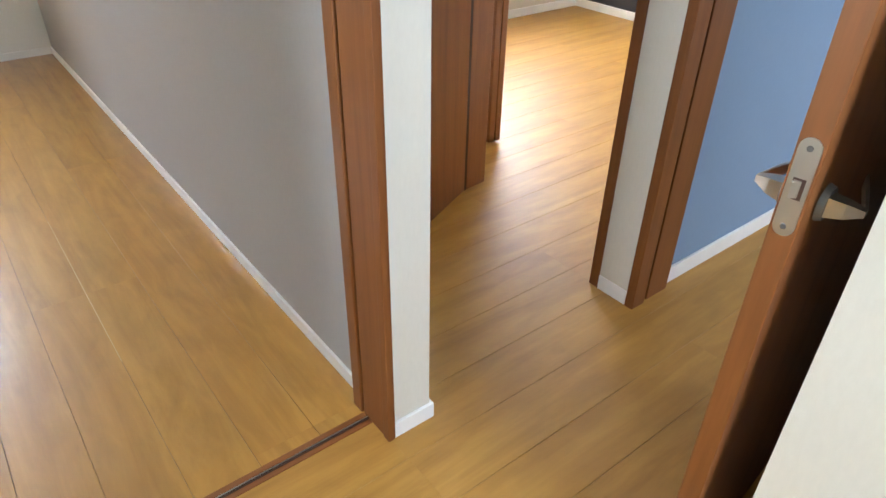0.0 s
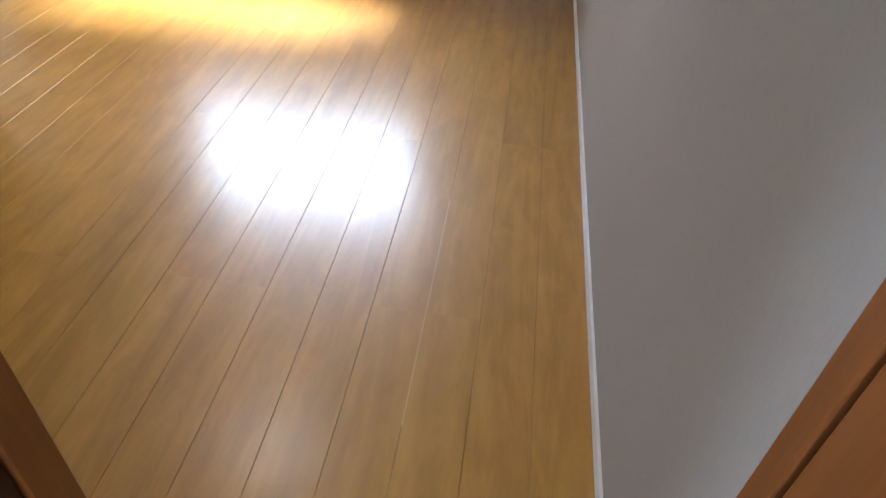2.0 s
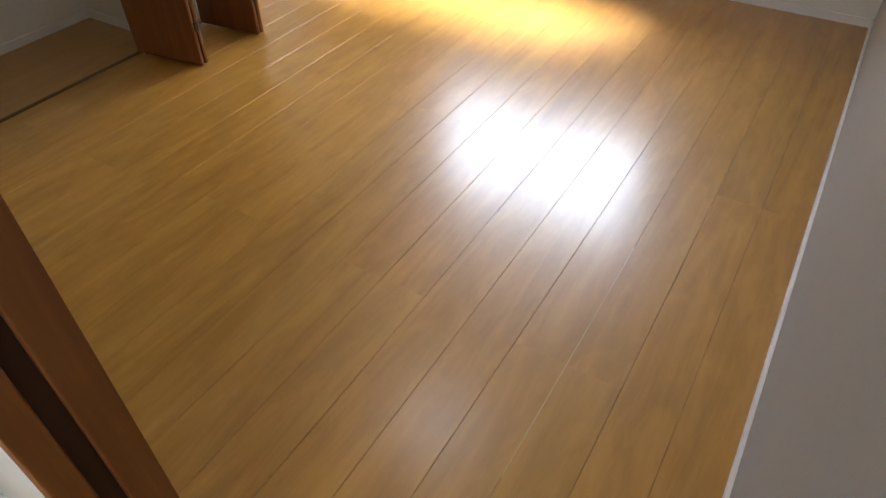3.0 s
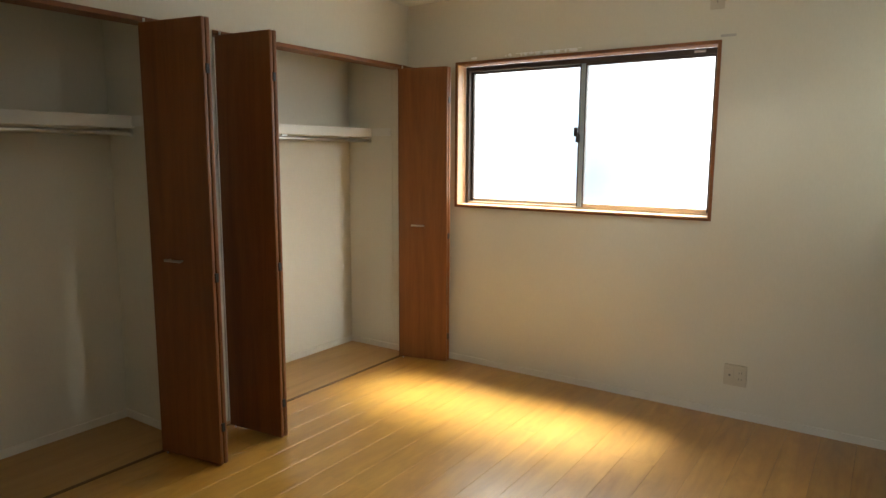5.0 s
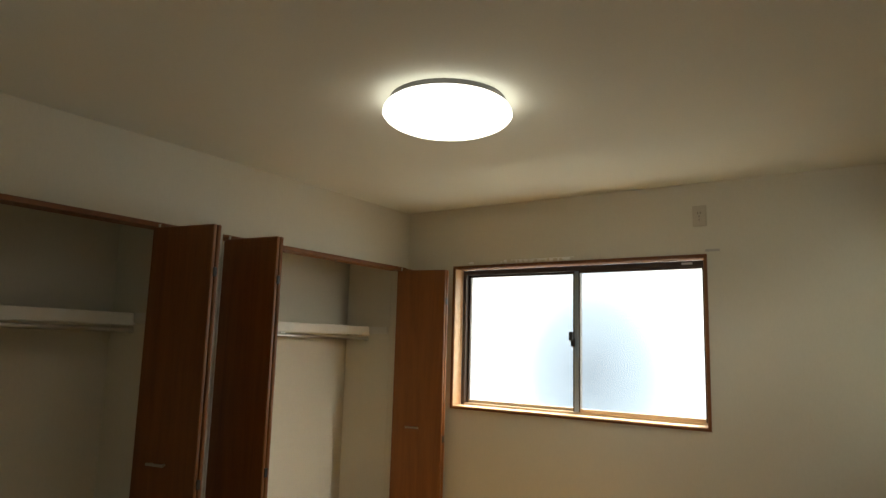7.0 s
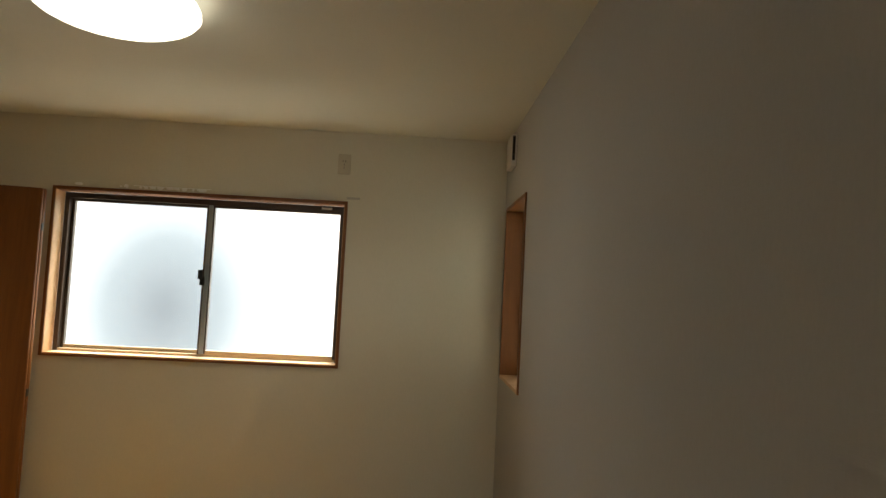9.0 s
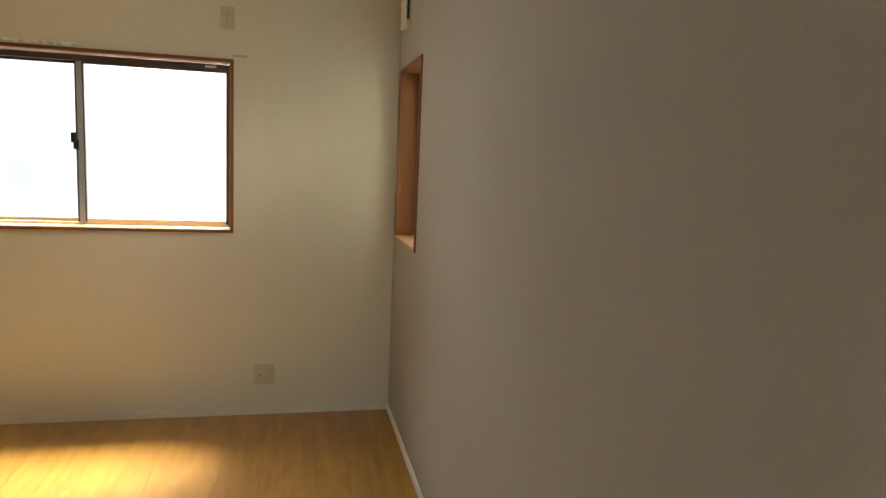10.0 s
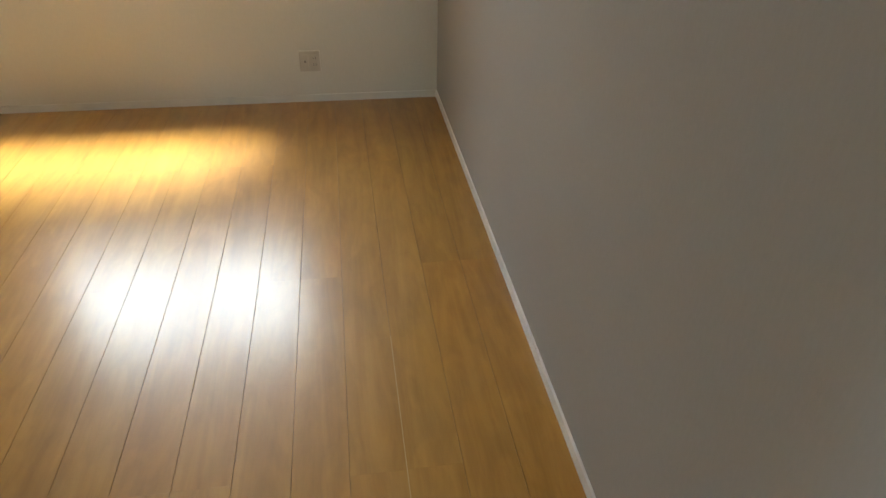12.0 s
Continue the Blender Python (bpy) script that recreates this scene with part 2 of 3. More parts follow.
def thing(name, at, label, category, group="", kind=""):
    ob = new(name)
    ob.empty_display_size = 0.1
    ob.location = at
    return tagged(ob, label, category, group, kind)


# ---- the plan ----
H = 2.40          # ceiling
W = -2.93         # closet wall
D = 3.66          # window wall
T = 0.134         # bedroom face of the door wall
XR = 0.094        # far face of the right-hand wall
XO = 0.137        # its outer face beyond the side room
WX0, WX1, WZ0, WZ1 = -2.533, -0.905, 1.066, 1.998    # large window
NY0, NY1, NZ0, NZ1 = 2.94, 3.566, 1.064, 2.0         # side window
DX0, DX1 = -0.789, -0.030    # clear width of the doorway
HY, LY = -0.005, 0.026       # hall faces of the door wall, right and left of the doorway
SY, SX = 2.70, 3.56          # far and end walls of the side room
DH = 2.0          # head of the doorway
CB = -3.43        # back of the closets

# ---- large structure ----
solid("wall_window", boxes(((-3.57, D, -0.1), (WX0, D + 0.16, H)), ((WX1, D, -0.1), (XO, D + 0.16, H)),
                           ((WX0, D, -0.1), (WX1, D + 0.16, WZ0)), ((WX0, D, WZ1), (WX1, D + 0.16, H))), M_WALL,
      "white papered bedroom wall holding the large window", "wall")
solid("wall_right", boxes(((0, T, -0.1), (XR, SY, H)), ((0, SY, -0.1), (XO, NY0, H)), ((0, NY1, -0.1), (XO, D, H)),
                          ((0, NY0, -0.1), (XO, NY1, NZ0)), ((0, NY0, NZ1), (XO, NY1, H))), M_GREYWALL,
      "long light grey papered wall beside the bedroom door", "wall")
solid("wall_door", boxes(((-3.57, LY, -0.1), (DX0 - 0.018, T, H)), ((DX1 + 0.018, HY, -0.1), (XR, T, H)),
                         ((DX0 - 0.018, LY, DH + 0.02), (DX1 + 0.018, T, H))), M_WALL,
      "white papered wall around the bedroom doorway", "wall")
solid("wall_closet_head", boxes(((W - 0.10, T, 2.003), (W, D, H))), M_WALL, "white papered wall above the closets", "wall")
solid("wall_closet_post", boxes(((W - 0.10, 1.805, -0.1), (W, 2.07, 2.003))), M_WALL, "white papered post between the closets", "wall")
solid("wall_closet_near", boxes(((W - 0.10, T, -0.1), (W, 0.36, 2.003))), M_WALL, "white papered wall beside the first closet", "wall")
solid("wall_closet_corner", boxes(((W - 0.10, 3.603, -0.1), (W, D, 2.003))), M_WALL, "narrow white wall in the closet corner", "wall")
solid("wall_closet_back", boxes(((CB - 0.1, T, -0.1), (CB, D, H))), M_WALL, "white papered back wall of the closets", "wall")
solid("wall_closet_partition", boxes(((CB, 1.805, -0.1), (W - 0.10, 1.99, H))), M_WALL, "white partition between the two closets", "wall")
solid("wall_closet_end", boxes(((CB, 3.60, -0.1), (W - 0.10, D, H)), ((CB, T, -0.1), (W - 0.10, 0.36, H))), M_WALL,
      "white end walls inside the closets", "wall")
solid("ceiling", boxes(((-3.57, -2.4, H), (0.137, D + 0.16, H + 0.1)), ((0.137, -2.4, H), (3.75, 2.9, H + 0.1))), M_CEIL,
      "white papered ceiling", "ceiling")
# hall, small room with the blue wall, side room
WE = -0.722    # edge of the hall wall beside the brown door
# the opening in the hall's end wall is added, out of view, for its fill lamp
solid("wall_hall_left", boxes(((-1.75, -2.4, -0.1), (-1.62, -0.49, H)), ((-1.75, -0.05, -0.1), (-1.62, LY, H)),
                              ((-1.75, -0.49, -0.1), (-1.62, -0.05, 1.05)), ((-1.75, -0.49, 2.1), (-1.62, -0.05, H))), M_WALL, "white papered end wall of the hall", "wall")
# both openings in this wall are added, out of view, for fill lamps
solid("wall_hall_back", boxes(((-1.75, -2.5, -0.1), (-0.45, -2.4, H)), ((0.14, -2.5, -0.1), (1.9, -2.4, H)), ((2.7, -2.5, -0.1), (3.75, -2.4, H)),
                              ((-0.45, -2.5, -0.1), (0.14, -2.4, 1.0)), ((-0.45, -2.5, 2.1), (0.14, -2.4, H)),
                              ((1.9, -2.5, -0.1), (2.7, -2.4, 1.0)), ((1.9, -2.5, 2.1), (2.7, -2.4, H))), M_WALL, "white papered wall behind the hall", "wall")
solid("wall_hall_right", boxes(((0.15, -2.4, -0.1), (0.88, WE, H)), ((0.79, WE, -0.1), (0.88, -0.575, H))), M_WALL, "white papered wall beside the open brown door", "wall")
solid("wall_pillar", boxes(((0.843, -0.009, -0.1), (0.99, 0.108, H))), M_WALL, "white papered wall end between two doorways", "wall")
solid("wall_blue", boxes(((0.99, -0.009, -0.1), (SX + 0.1, 0.108, H))), M_BLUE, "pale blue papered wall of the small room", "wall")
solid("wall_side_near", boxes(((0.99, 0.108, -0.1), (SX, 0.127, H))), M_WALL, "white papered near wall of the side room", "wall")
solid("wall_side_far", boxes(((XO, SY, -0.1), (1.5, SY + 0.15, H)), ((3.3, SY, -0.1), (SX + 0.15, SY + 0.15, H)),
                             ((1.5, SY, -0.1), (3.3, SY + 0.15, 0.85)), ((1.5, SY, 2.05), (3.3, SY + 0.15, H))), M_WALL,
      "white papered far wall of the side room", "wall")
solid("wall_side_dark", boxes(((SX, 0.108, -0.1), (SX + 0.15, SY, H))), M_NAVY, "charcoal papered accent wall of the side room", "wall")
solid("wall_small_room_end", boxes(((SX, -2.4, -0.1), (SX + 0.15, -0.009, H))), M_WALL, "white end wall of the small room", "wall")
solid("wall_side_closet", boxes(((XR, 1.3, -0.1), (0.75, SY, H))), M_WALL, "white wall block beside the side room closet", "wall")

# baseboards
BH, BT = 0.042, 0.009


def baseboard(spec, material=M_BASE, label="thin white baseboard along the wall"):
    solid("baseboard", boxes(*spec, bevel=0.002), material, label, "baseboard")


baseboard([((-BT, T + 0.008, 0), (0, D - BT, BH))])
baseboard([((-2.86, D - BT, 0), (0, D, BH))], M_CREAM, "thin cream baseboard along the wall")
baseboard([((CB + 0.001, 2.0, 0), (CB + BT, 3.6 - BT, BH))], M_CREAM, "thin cream baseboard along the wall")
baseboard([((CB + 0.001, 3.6 - BT, 0), (W - 0.02, 3.6, BH))], M_CREAM, "thin cream baseboard along the wall")
baseboard([((CB + 0.001, 0.36, 0), (CB + BT, 1.805 - BT, BH))], M_CREAM, "thin cream baseboard along the wall")
baseboard([((CB + 0.001, 1.805 - BT, 0), (W - 0.02, 1.805, BH))], M_CREAM, "thin cream baseboard along the wall")
baseboard([((DX1 + 0.016, HY - BT, 0), (XR + BT, HY, 0.047)), ((XR, HY, 0), (XR + BT, T, 0.047))])
baseboard([((0.838, -0.007, 0), (0.843, 0.100, 0.05))])
baseboard([((1.014, -0.009 - BT, 0), (SX, -0.009, 0.06))])
baseboard([((0.75, SY - BT, 0), (SX, SY, 0.06))])
baseboard([((SX - BT, 0.127, 0), (SX, SY - BT, 0.06))])
baseboard([((-1.62, LY - BT, 0), (DX0 - 0.06, LY, 0.06))])

# bedroom doorway: jambs, head and the floor strip
door_frame = thing("door_frame", (DX0 / 2, 0, 0), "red-brown wooden frame of the open bedroom doorway", "door frame", kind="structure")
door_frame_off = Matrix.Translation((-DX0 / 2, 0, 0))


def frame_part(name, bm, material, label=""):
    bmesh.ops.transform(bm, matrix=door_frame_off, verts=bm.verts)
    return part(name, bm, material, door_frame, label)


frame_part("jamb", boxes(((DX1, -0.015, 0), (DX1 + 0.018, 0.098, DH)), bevel=0.003), M_TRIM)
frame_part("jamb", boxes(((DX1 - 0.004, 0.104, 0), (0.004, 0.141, DH)), bevel=0.003), M_TRIM)
frame_part("jamb_edge", boxes(((DX1 - 0.0025, -0.0165, 0), (DX1 + 0.012, 0.006, DH)), bevel=0.002), M_TRIM, "darker rounded jamb edge")
frame_part("jamb_groove_shade", boxes(((DX1 + 0.006, 0.097, 0), (DX1 + 0.016, 0.105, DH))), M_GROOVE)
frame_part("jamb", boxes(((DX0 - 0.036, 0.018, 0), (DX0, 0.060, DH)), bevel=0.003), M_TRIM)
frame_part("jamb", boxes(((DX0 - 0.018, 0.090, 0), (DX0, 0.146, DH)), bevel=0.003), M_TRIM)
frame_part("jamb_groove_shade", boxes(((DX0 - 0.018, 0.059, 0), (DX0 - 0.014, 0.091, DH))), M_GROOVE, "slit for the sliding door, its shade painted dark")
frame_part("corner_bead", boxes(((DX0 - 0.044, 0.0215, 0.06), (DX0 - 0.036, LY + 0.004, DH)), bevel=0.001), M_GREYBEAD, "slim grey sealing bead")
frame_part("head", boxes(((DX0 - 0.018, -0.02, DH), (DX1 + 0.018, T + 0.010, DH + 0.025)), bevel=0.003), M_TRIMX)
frame_part("floor_strip", boxes(((DX0, 0.060, -0.004), (DX1, 0.101, 0.002)), bevel=0.001), M_TRIMX)
frame_part("floor_track", boxes(((DX0, 0.074, 0.001), (DX1, 0.080, 0.0035))), M_GROOVE, "dark floor track")
frame_part("track_rail", boxes(((DX0, 0.0805, 0.0015), (DX1, 0.0825, 0.0045))), M_STEEL, "thin steel rail")

# ---- bedroom: large sliding window ----
win = thing("window_1", ((WX0 + WX1) / 2, D, WZ0), "sliding window with frosted glass in a dark metal frame and wooden reveal", "window", kind="structure")
WO = Matrix.Translation((-(WX0 + WX1) / 2, -D, -WZ0))


def win_part(name, bm, material, label="", parent=None):
    bmesh.ops.transform(bm, matrix=WO, verts=bm.verts)
    return part(name, bm, material, parent or win, label)


t0 = 0.016
win_part("casing", boxes(((WX0, D - 0.006, WZ0), (WX0 + t0, D + 0.09, WZ1)), bevel=0.002), M_LIT_SILL, "wooden reveal board, daylight put into its pale colour")
win_part("casing", boxes(((WX1 - t0, D - 0.006, WZ0), (WX1, D + 0.09, WZ1)), bevel=0.002), M_LIT_SILL)
win_part("casing", boxes(((WX0 + t0, D - 0.006, WZ1 - t0), (WX1 - t0, D + 0.09, WZ1)), bevel=0.002), M_TRIMX, "red-brown head board")
win_part("sill", boxes(((WX0 + t0, D - 0.006, WZ0), (WX1 - t0, D + 0.09, WZ0 + t0)), bevel=0.002), M_LIT_SILL, "wooden window sill, daylight put into its pale colour")
win_part("casing_edge", boxes(((WX0 - 0.004, D - 0.012, WZ0 - 0.004), (WX0 + 0.013, D - 0.006, WZ1 + 0.004))), M_TRIM, "red-brown casing edge")
win_part("casing_edge", boxes(((WX1 - 0.013, D - 0.012, WZ0 - 0.004), (WX1 + 0.004, D - 0.006, WZ1 + 0.004))), M_TRIM)
win_part("casing_edge", boxes(((WX0 + 0.013, D - 0.012, WZ1 - 0.013), (WX1 - 0.013, D - 0.006, WZ1 + 0.004))), M_TRIMX)
win_part("casing_edge", boxes(((WX0 + 0.013, D - 0.012, WZ0 - 0.004), (WX1 - 0.013, D - 0.006, WZ0 + 0.010))), M_TRIMX)
fx0, fx1, fz0, fz1 = WX0 + t0, WX1 - t0, WZ0 + t0, WZ1 - t0
y1, y2 = D + 0.09, D + 0.155
win_part("outer_frame", boxes(((fx0, y1, fz0), (fx0 + 0.026, y2, fz1)), ((fx1 - 0.016, y1, fz0), (fx1, y2, fz1)),
                              ((fx0 + 0.026, y1, fz1 - 0.032), (fx1 - 0.016, y2, fz1)), bevel=0.002), M_FRAME)
win_part("bottom_rail", boxes(((fx0 + 0.026, y1, fz0), (fx1 - 0.016, y2, fz0 + 0.014)), bevel=0.002), M_RAIL, "tan metal bottom rail")
xm = -1.690


def sash(x0, x1, yy, stile_l, stile_r):
    s = win_part("sash", boxes(((x0, yy, fz0 + 0.014), (x0 + stile_l, yy + 0.026, fz1 - 0.032)),
                               ((x1 - stile_r, yy, fz0 + 0.014), (x1, yy + 0.026, fz1 - 0.032)),
                               ((x0 + stile_l, yy, fz1 - 0.046), (x1 - stile_r, yy + 0.026, fz1 - 0.032)), bevel=0.002), M_FRAME)
    win_part("sash_rail", boxes(((x0 + stile_l, yy, fz0 + 0.014), (x1 - stile_r, yy + 0.026, fz0 + 0.034)), bevel=0.002), M_RAIL, parent=s)
    g = win_part("pane", boxes(((x0 + stile_l - 0.004, yy + 0.010, fz0 + 0.030), (x1 - stile_r + 0.004, yy + 0.014, fz1 - 0.042))), M_GLASS,
                 "frosted glass pane", parent=s)
    g.visible_shadow = False
    return s


sash(fx0 + 0.026, xm + 0.012, y1 + 0.033, 0.016, 0.026)
front = sash(xm - 0.026, fx1 - 0.016, y1 + 0.003, 0.046, 0.014)
win_part("meeting_stile", boxes(((xm - 0.015, y1 - 0.003, fz0 + 0.014), (xm + 0.012, y1 + 0.003, fz1 - 0.034)), bevel=0.002), M_STILE,
         "grey metal meeting stile", parent=front)
bm = boxes(((xm - 0.035, y1 - 0.012, 1.485), (xm - 0.008, y1 - 0.003, 1.535)), ((xm - 0.044, y1 - 0.022, 1.520), (xm - 0.020, y1 - 0.010, 1.575)), bevel=0.003)
win_part("crescent_lock", bm, M_BLACK, "dark crescent lock", parent=front)
win_part("sticker", boxes(((-1.06, y1 - 0.001, fz1 - 0.022), (-1.00, y1 + 0.001, fz1 - 0.010))), M_WHITE, "small white sticker")

# flakes of torn paper and a filler line left over the window
random.seed(5)
scar = thing("wallpaper_scar", (-2.0, D - 0.001, 2.012), "torn white paper flakes along the window head", "wall damage")
for x in (-2.40, -2.17, -2.14, -2.06, -2.03, -1.99, -1.95, -1.90, -1.86, -1.82, -1.77, -1.72):
    bm = bmesh.new()
    n = 7
    w, h = random.uniform(0.008, 0.030), random.uniform(0.006, 0.012)
    ring = [bm.verts.new((x + 2.0 + w * math.cos(i * 6.283 / n) * random.uniform(0.6, 1.2), -0.0015,
                          0.006 + h * math.sin(i * 6.283 / n) * random.uniform(0.5, 1.2))) for i in range(n)]
    face = bm.faces.new(ring)
    ext = bmesh.ops.extrude_face_region(bm, geom=[face])
    bmesh.ops.translate(bm, vec=(0, -0.002, 0), verts=[v for v in ext["geom"] if isinstance(v, bmesh.types.BMVert)])
    part("paper_flake", bm, M_FLAKE, scar)
part("torn_edge", boxes(((-0.10, -0.003, 0.012), (0.33, 0.0, 0.016)), bevel=0.001), M_FLAKE, scar, "thin torn paper edge")
part("filler_line", boxes(((1.09, -0.002, 0.003), (1.165, 0.0, 0.016)), bevel=0.0008), M_SMEAR, scar, "grey filler smear")

# ---- bedroom: tall side window ----
sw = thing("window_2", (0.0, (NY0 + NY1) / 2, NZ0), "tall side window set deep in a red-brown wooden reveal", "window", kind="structure")
SO = Matrix.Translation((0, -(NY0 + NY1) / 2, -NZ0))


def sw_part(name, bm, material, label=""):
    bmesh.ops.transform(bm, matrix=SO, verts=bm.verts)
    return part(name, bm, material, sw, label)


e = 0.018
sw_part("casing", boxes(((-0.008, NY0, NZ0), (0.10, NY0 + e, NZ1)), bevel=0.002), M_TRIM)
sw_part("casing", boxes(((-0.008, NY1 - e, NZ0), (0.10, NY1, NZ1)), bevel=0.002), M_TRIM)
sw_part("casing", boxes(((-0.008, NY0 + e, NZ1 - e), (0.10, NY1 - e, NZ1)), bevel=0.002), M_TRIM)
sw_part("sill", boxes(((-0.008, NY0 + e, NZ0), (0.10, NY1 - e, NZ0 + e)), bevel=0.002), M_LIT_SILL, "wooden sill coloured pale as if daylit")
sw_part("frame", boxes(((0.10, NY0 + e, NZ0 + e), (0.135, NY0 + e + 0.03, NZ1 - e)), ((0.10, NY1 - e - 0.03, NZ0 + e), (0.135, NY1 - e, NZ1 - e)),
                       ((0.10, NY0 + e + 0.03, NZ0 + e), (0.135, NY1 - e - 0.03, NZ0 + e + 0.03)),
                       ((0.10, NY0 + e + 0.03, NZ1 - e - 0.03), (0.135, NY1 - e - 0.03, NZ1 - e)), bevel=0.002), M_FRAME)
g = sw_part("pane", boxes(((0.113, NY0 + e + 0.028, NZ0 + e + 0.028), (0.118, NY1 - e - 0.028, NZ1 - e - 0.028))), M_GLASS, "frosted glass pane")
g.visible_shadow = False

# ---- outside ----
solid("backdrop", boxes(((-22, 16.0, -6), (18, 16.1, 5.5))), M_SKYDROP, "glowing sheet of hazy white daylight with a painted pale blue shape", "backdrop")
solid("ground", boxes(((-30, 3.9, -3.2), (30, 30, -3.0))), plain("grey_ground", (0.30, 0.29, 0.27), 0.9, bump=0.3, scale=20), "grey ground outside the house", "ground")

# unseen eave slabs, added only to keep the sun out of two windows
solid("eave", boxes(((0.9, SY + 0.15, 2.42), (3.7, 4.1, 2.52))), plain("sun_block_board", (0.55, 0.53, 0.50), 0.8), "unseen grey eave added to keep sun off the side room window", "eave")
solid("eave", boxes(((0.14, 2.87, 2.42), (0.75, 3.95, 2.52))), bpy.data.materials["sun_block_board"], "unseen grey eave added to keep sun off the narrow side window", "eave")
# added wall, out of view, that cuts sky light at the side window
solid("sky_block_wall", boxes(((1.25, 2.9, -3.0), (1.45, 6.5, 2.9))), plain("sky_block_render", (0.42, 0.40, 0.37), 0.9, bump=0.2, scale=40),
      "unseen rough grey wall added to cut sky light", "wall")

# ---- bedroom: closets ----


def leaf(bm, p0, p1, th, z0, z1, bevel=0.006):
    """A door leaf whose near face runs from p0 to p1 in plan; th is its thickness, to the left of that way."""
    a, b = Vector((*p0, 0)), Vector((*p1, 0))
    ang = math.atan2(b.y - a.y, b.x - a.x)
    add_box(bm, (0, 0, z0), ((b - a).length, th, z1), bevel, Matrix.Translation(a) @ Matrix.Rotation(ang, 4, 'Z'))
    return bm


def folding_door(at, near, back, label, handle_on_near=True):
    """Two hinged panels folded together: near and back are plan lines (track end, fold end)."""
    z0, z1, th = 0.010, 1.970, 0.019
    door = thing("folding_door", (at[0], at[1], 0), label, "closet door", "folding closet doors")
    off = Matrix.Translation((-at[0], -at[1], 0))

    def p(name, bm, material, text="", parent=None):
        bmesh.ops.transform(bm, matrix=off, verts=bm.verts)
        return part(name, bm, material, parent or door, text)

    first = p("panel", leaf(bmesh.new(), near[0], near[1], th, z0, z1, 0.007), M_DOOR)
    second = p("panel", leaf(bmesh.new(), back[0], back[1], th, z0, z1, 0.007), M_DOOR)
    tip_n, tip_b = Vector((*near[1], 0)), Vector((*back[1], 0))
    for z in (0.185, 0.87, 1.76):
        bm = bmesh.new()
        y_lo, y_hi = tip_n.y + 0.012, tip_b.y + 0.008
        add_box(bm, (tip_n.x - 0.006, y_lo, z - 0.020), (tip_n.x + 0.0025, y_hi, z + 0.020), 0.001)
        p("hinge", bm, M_BLACK, "black metal hinge")
    if handle_on_near:
        a, b = Vector((*near[0], 0)), Vector((*near[1], 0))
        d = (b - a).normalized()
        nrm = Vector((d.y, -d.x, 0))
        c0, c1 = a + (b - a) * 0.30, a + (b - a) * 0.56
        bm = bmesh.new()
        cyl(bm, c0 + nrm * 0.022 + Vector((0, 0, 0.935)), c1 + nrm * 0.022 + Vector((0, 0, 0.935)), 0.006, 14)
        for c in (c0 + d * 0.012, c1 - d * 0.012):
            cyl(bm, c + Vector((0, 0, 0.935)), c + nrm * 0.022 + Vector((0, 0, 0.935)), 0.005, 12)
        p("handle", bm, M_BRASS, "slim nickel bar handle", parent=first)
    bm = bmesh.new()
    for q in (near[0], back[0]):
        cyl(bm, (q[0] + 0.03, q[1] + 0.012, 1.965), (q[0] + 0.03, q[1] + 0.012, 1.985), 0.005, 10)
        cyl(bm, (q[0] + 0.03, q[1] + 0.012, 0.0), (q[0] + 0.03, q[1] + 0.012, 0.012), 0.005, 10)
    p("pivot_pin", bm, M_STEEL)
    return door


folding_door((-2.70, 1.72), ((-2.880, 1.649), (-2.519, 1.709)), ((-2.880, 1.750), (-2.520, 1.7300)),
             "red-brown folding closet door, folded open beside the middle post")
folding_door((-2.70, 2.08), ((-2.864, 2.028), (-2.517, 2.068)), ((-2.864, 2.130), (-2.518, 2.0890)),
             "red-brown folding closet door, folded open at the second closet", False)
folding_door((-2.70, 3.53), ((-2.878, 3.472), (-2.532, 3.551)), ((-2.878, 3.590), (-2.533, 3.5720)),
             "red-brown folding closet door, folded open against the window wall")

for name, yy0, yy1 in (("a", 0.36, 1.805), ("b", 2.07, 3.63)):
    trim = thing("closet_trim", (W, yy0, 0), "red-brown head trim and floor track of a closet opening", "trim", kind="structure")

    def tp(n, spec, material, text="", bevel=0.002):
        bm = boxes(*spec, bevel=bevel)
        bmesh.ops.transform(bm, matrix=Matrix.Translation((-W, -yy0, 0)), verts=bm.verts)
        return part(n, bm, material, trim, text)

    tp("head", [((W - 0.10, yy0, 1.984), (W + 0.008, yy1, 2.006))], M_TRIM)
    tp("top_track", [((W - 0.005, yy0, 1.972), (W + 0.07, yy1, 1.990))], M_TRIM)
    tp("floor_track", [((-2.897, yy0, -0.002), (-2.877, yy1, 0.003))], M_GAP, "dark metal floor track", 0.0)
    tp("jamb", [((W - 0.10, yy0 + 0.001, 0), (W + 0.004, yy0 + 0.012, 1.984))], M_WALL)

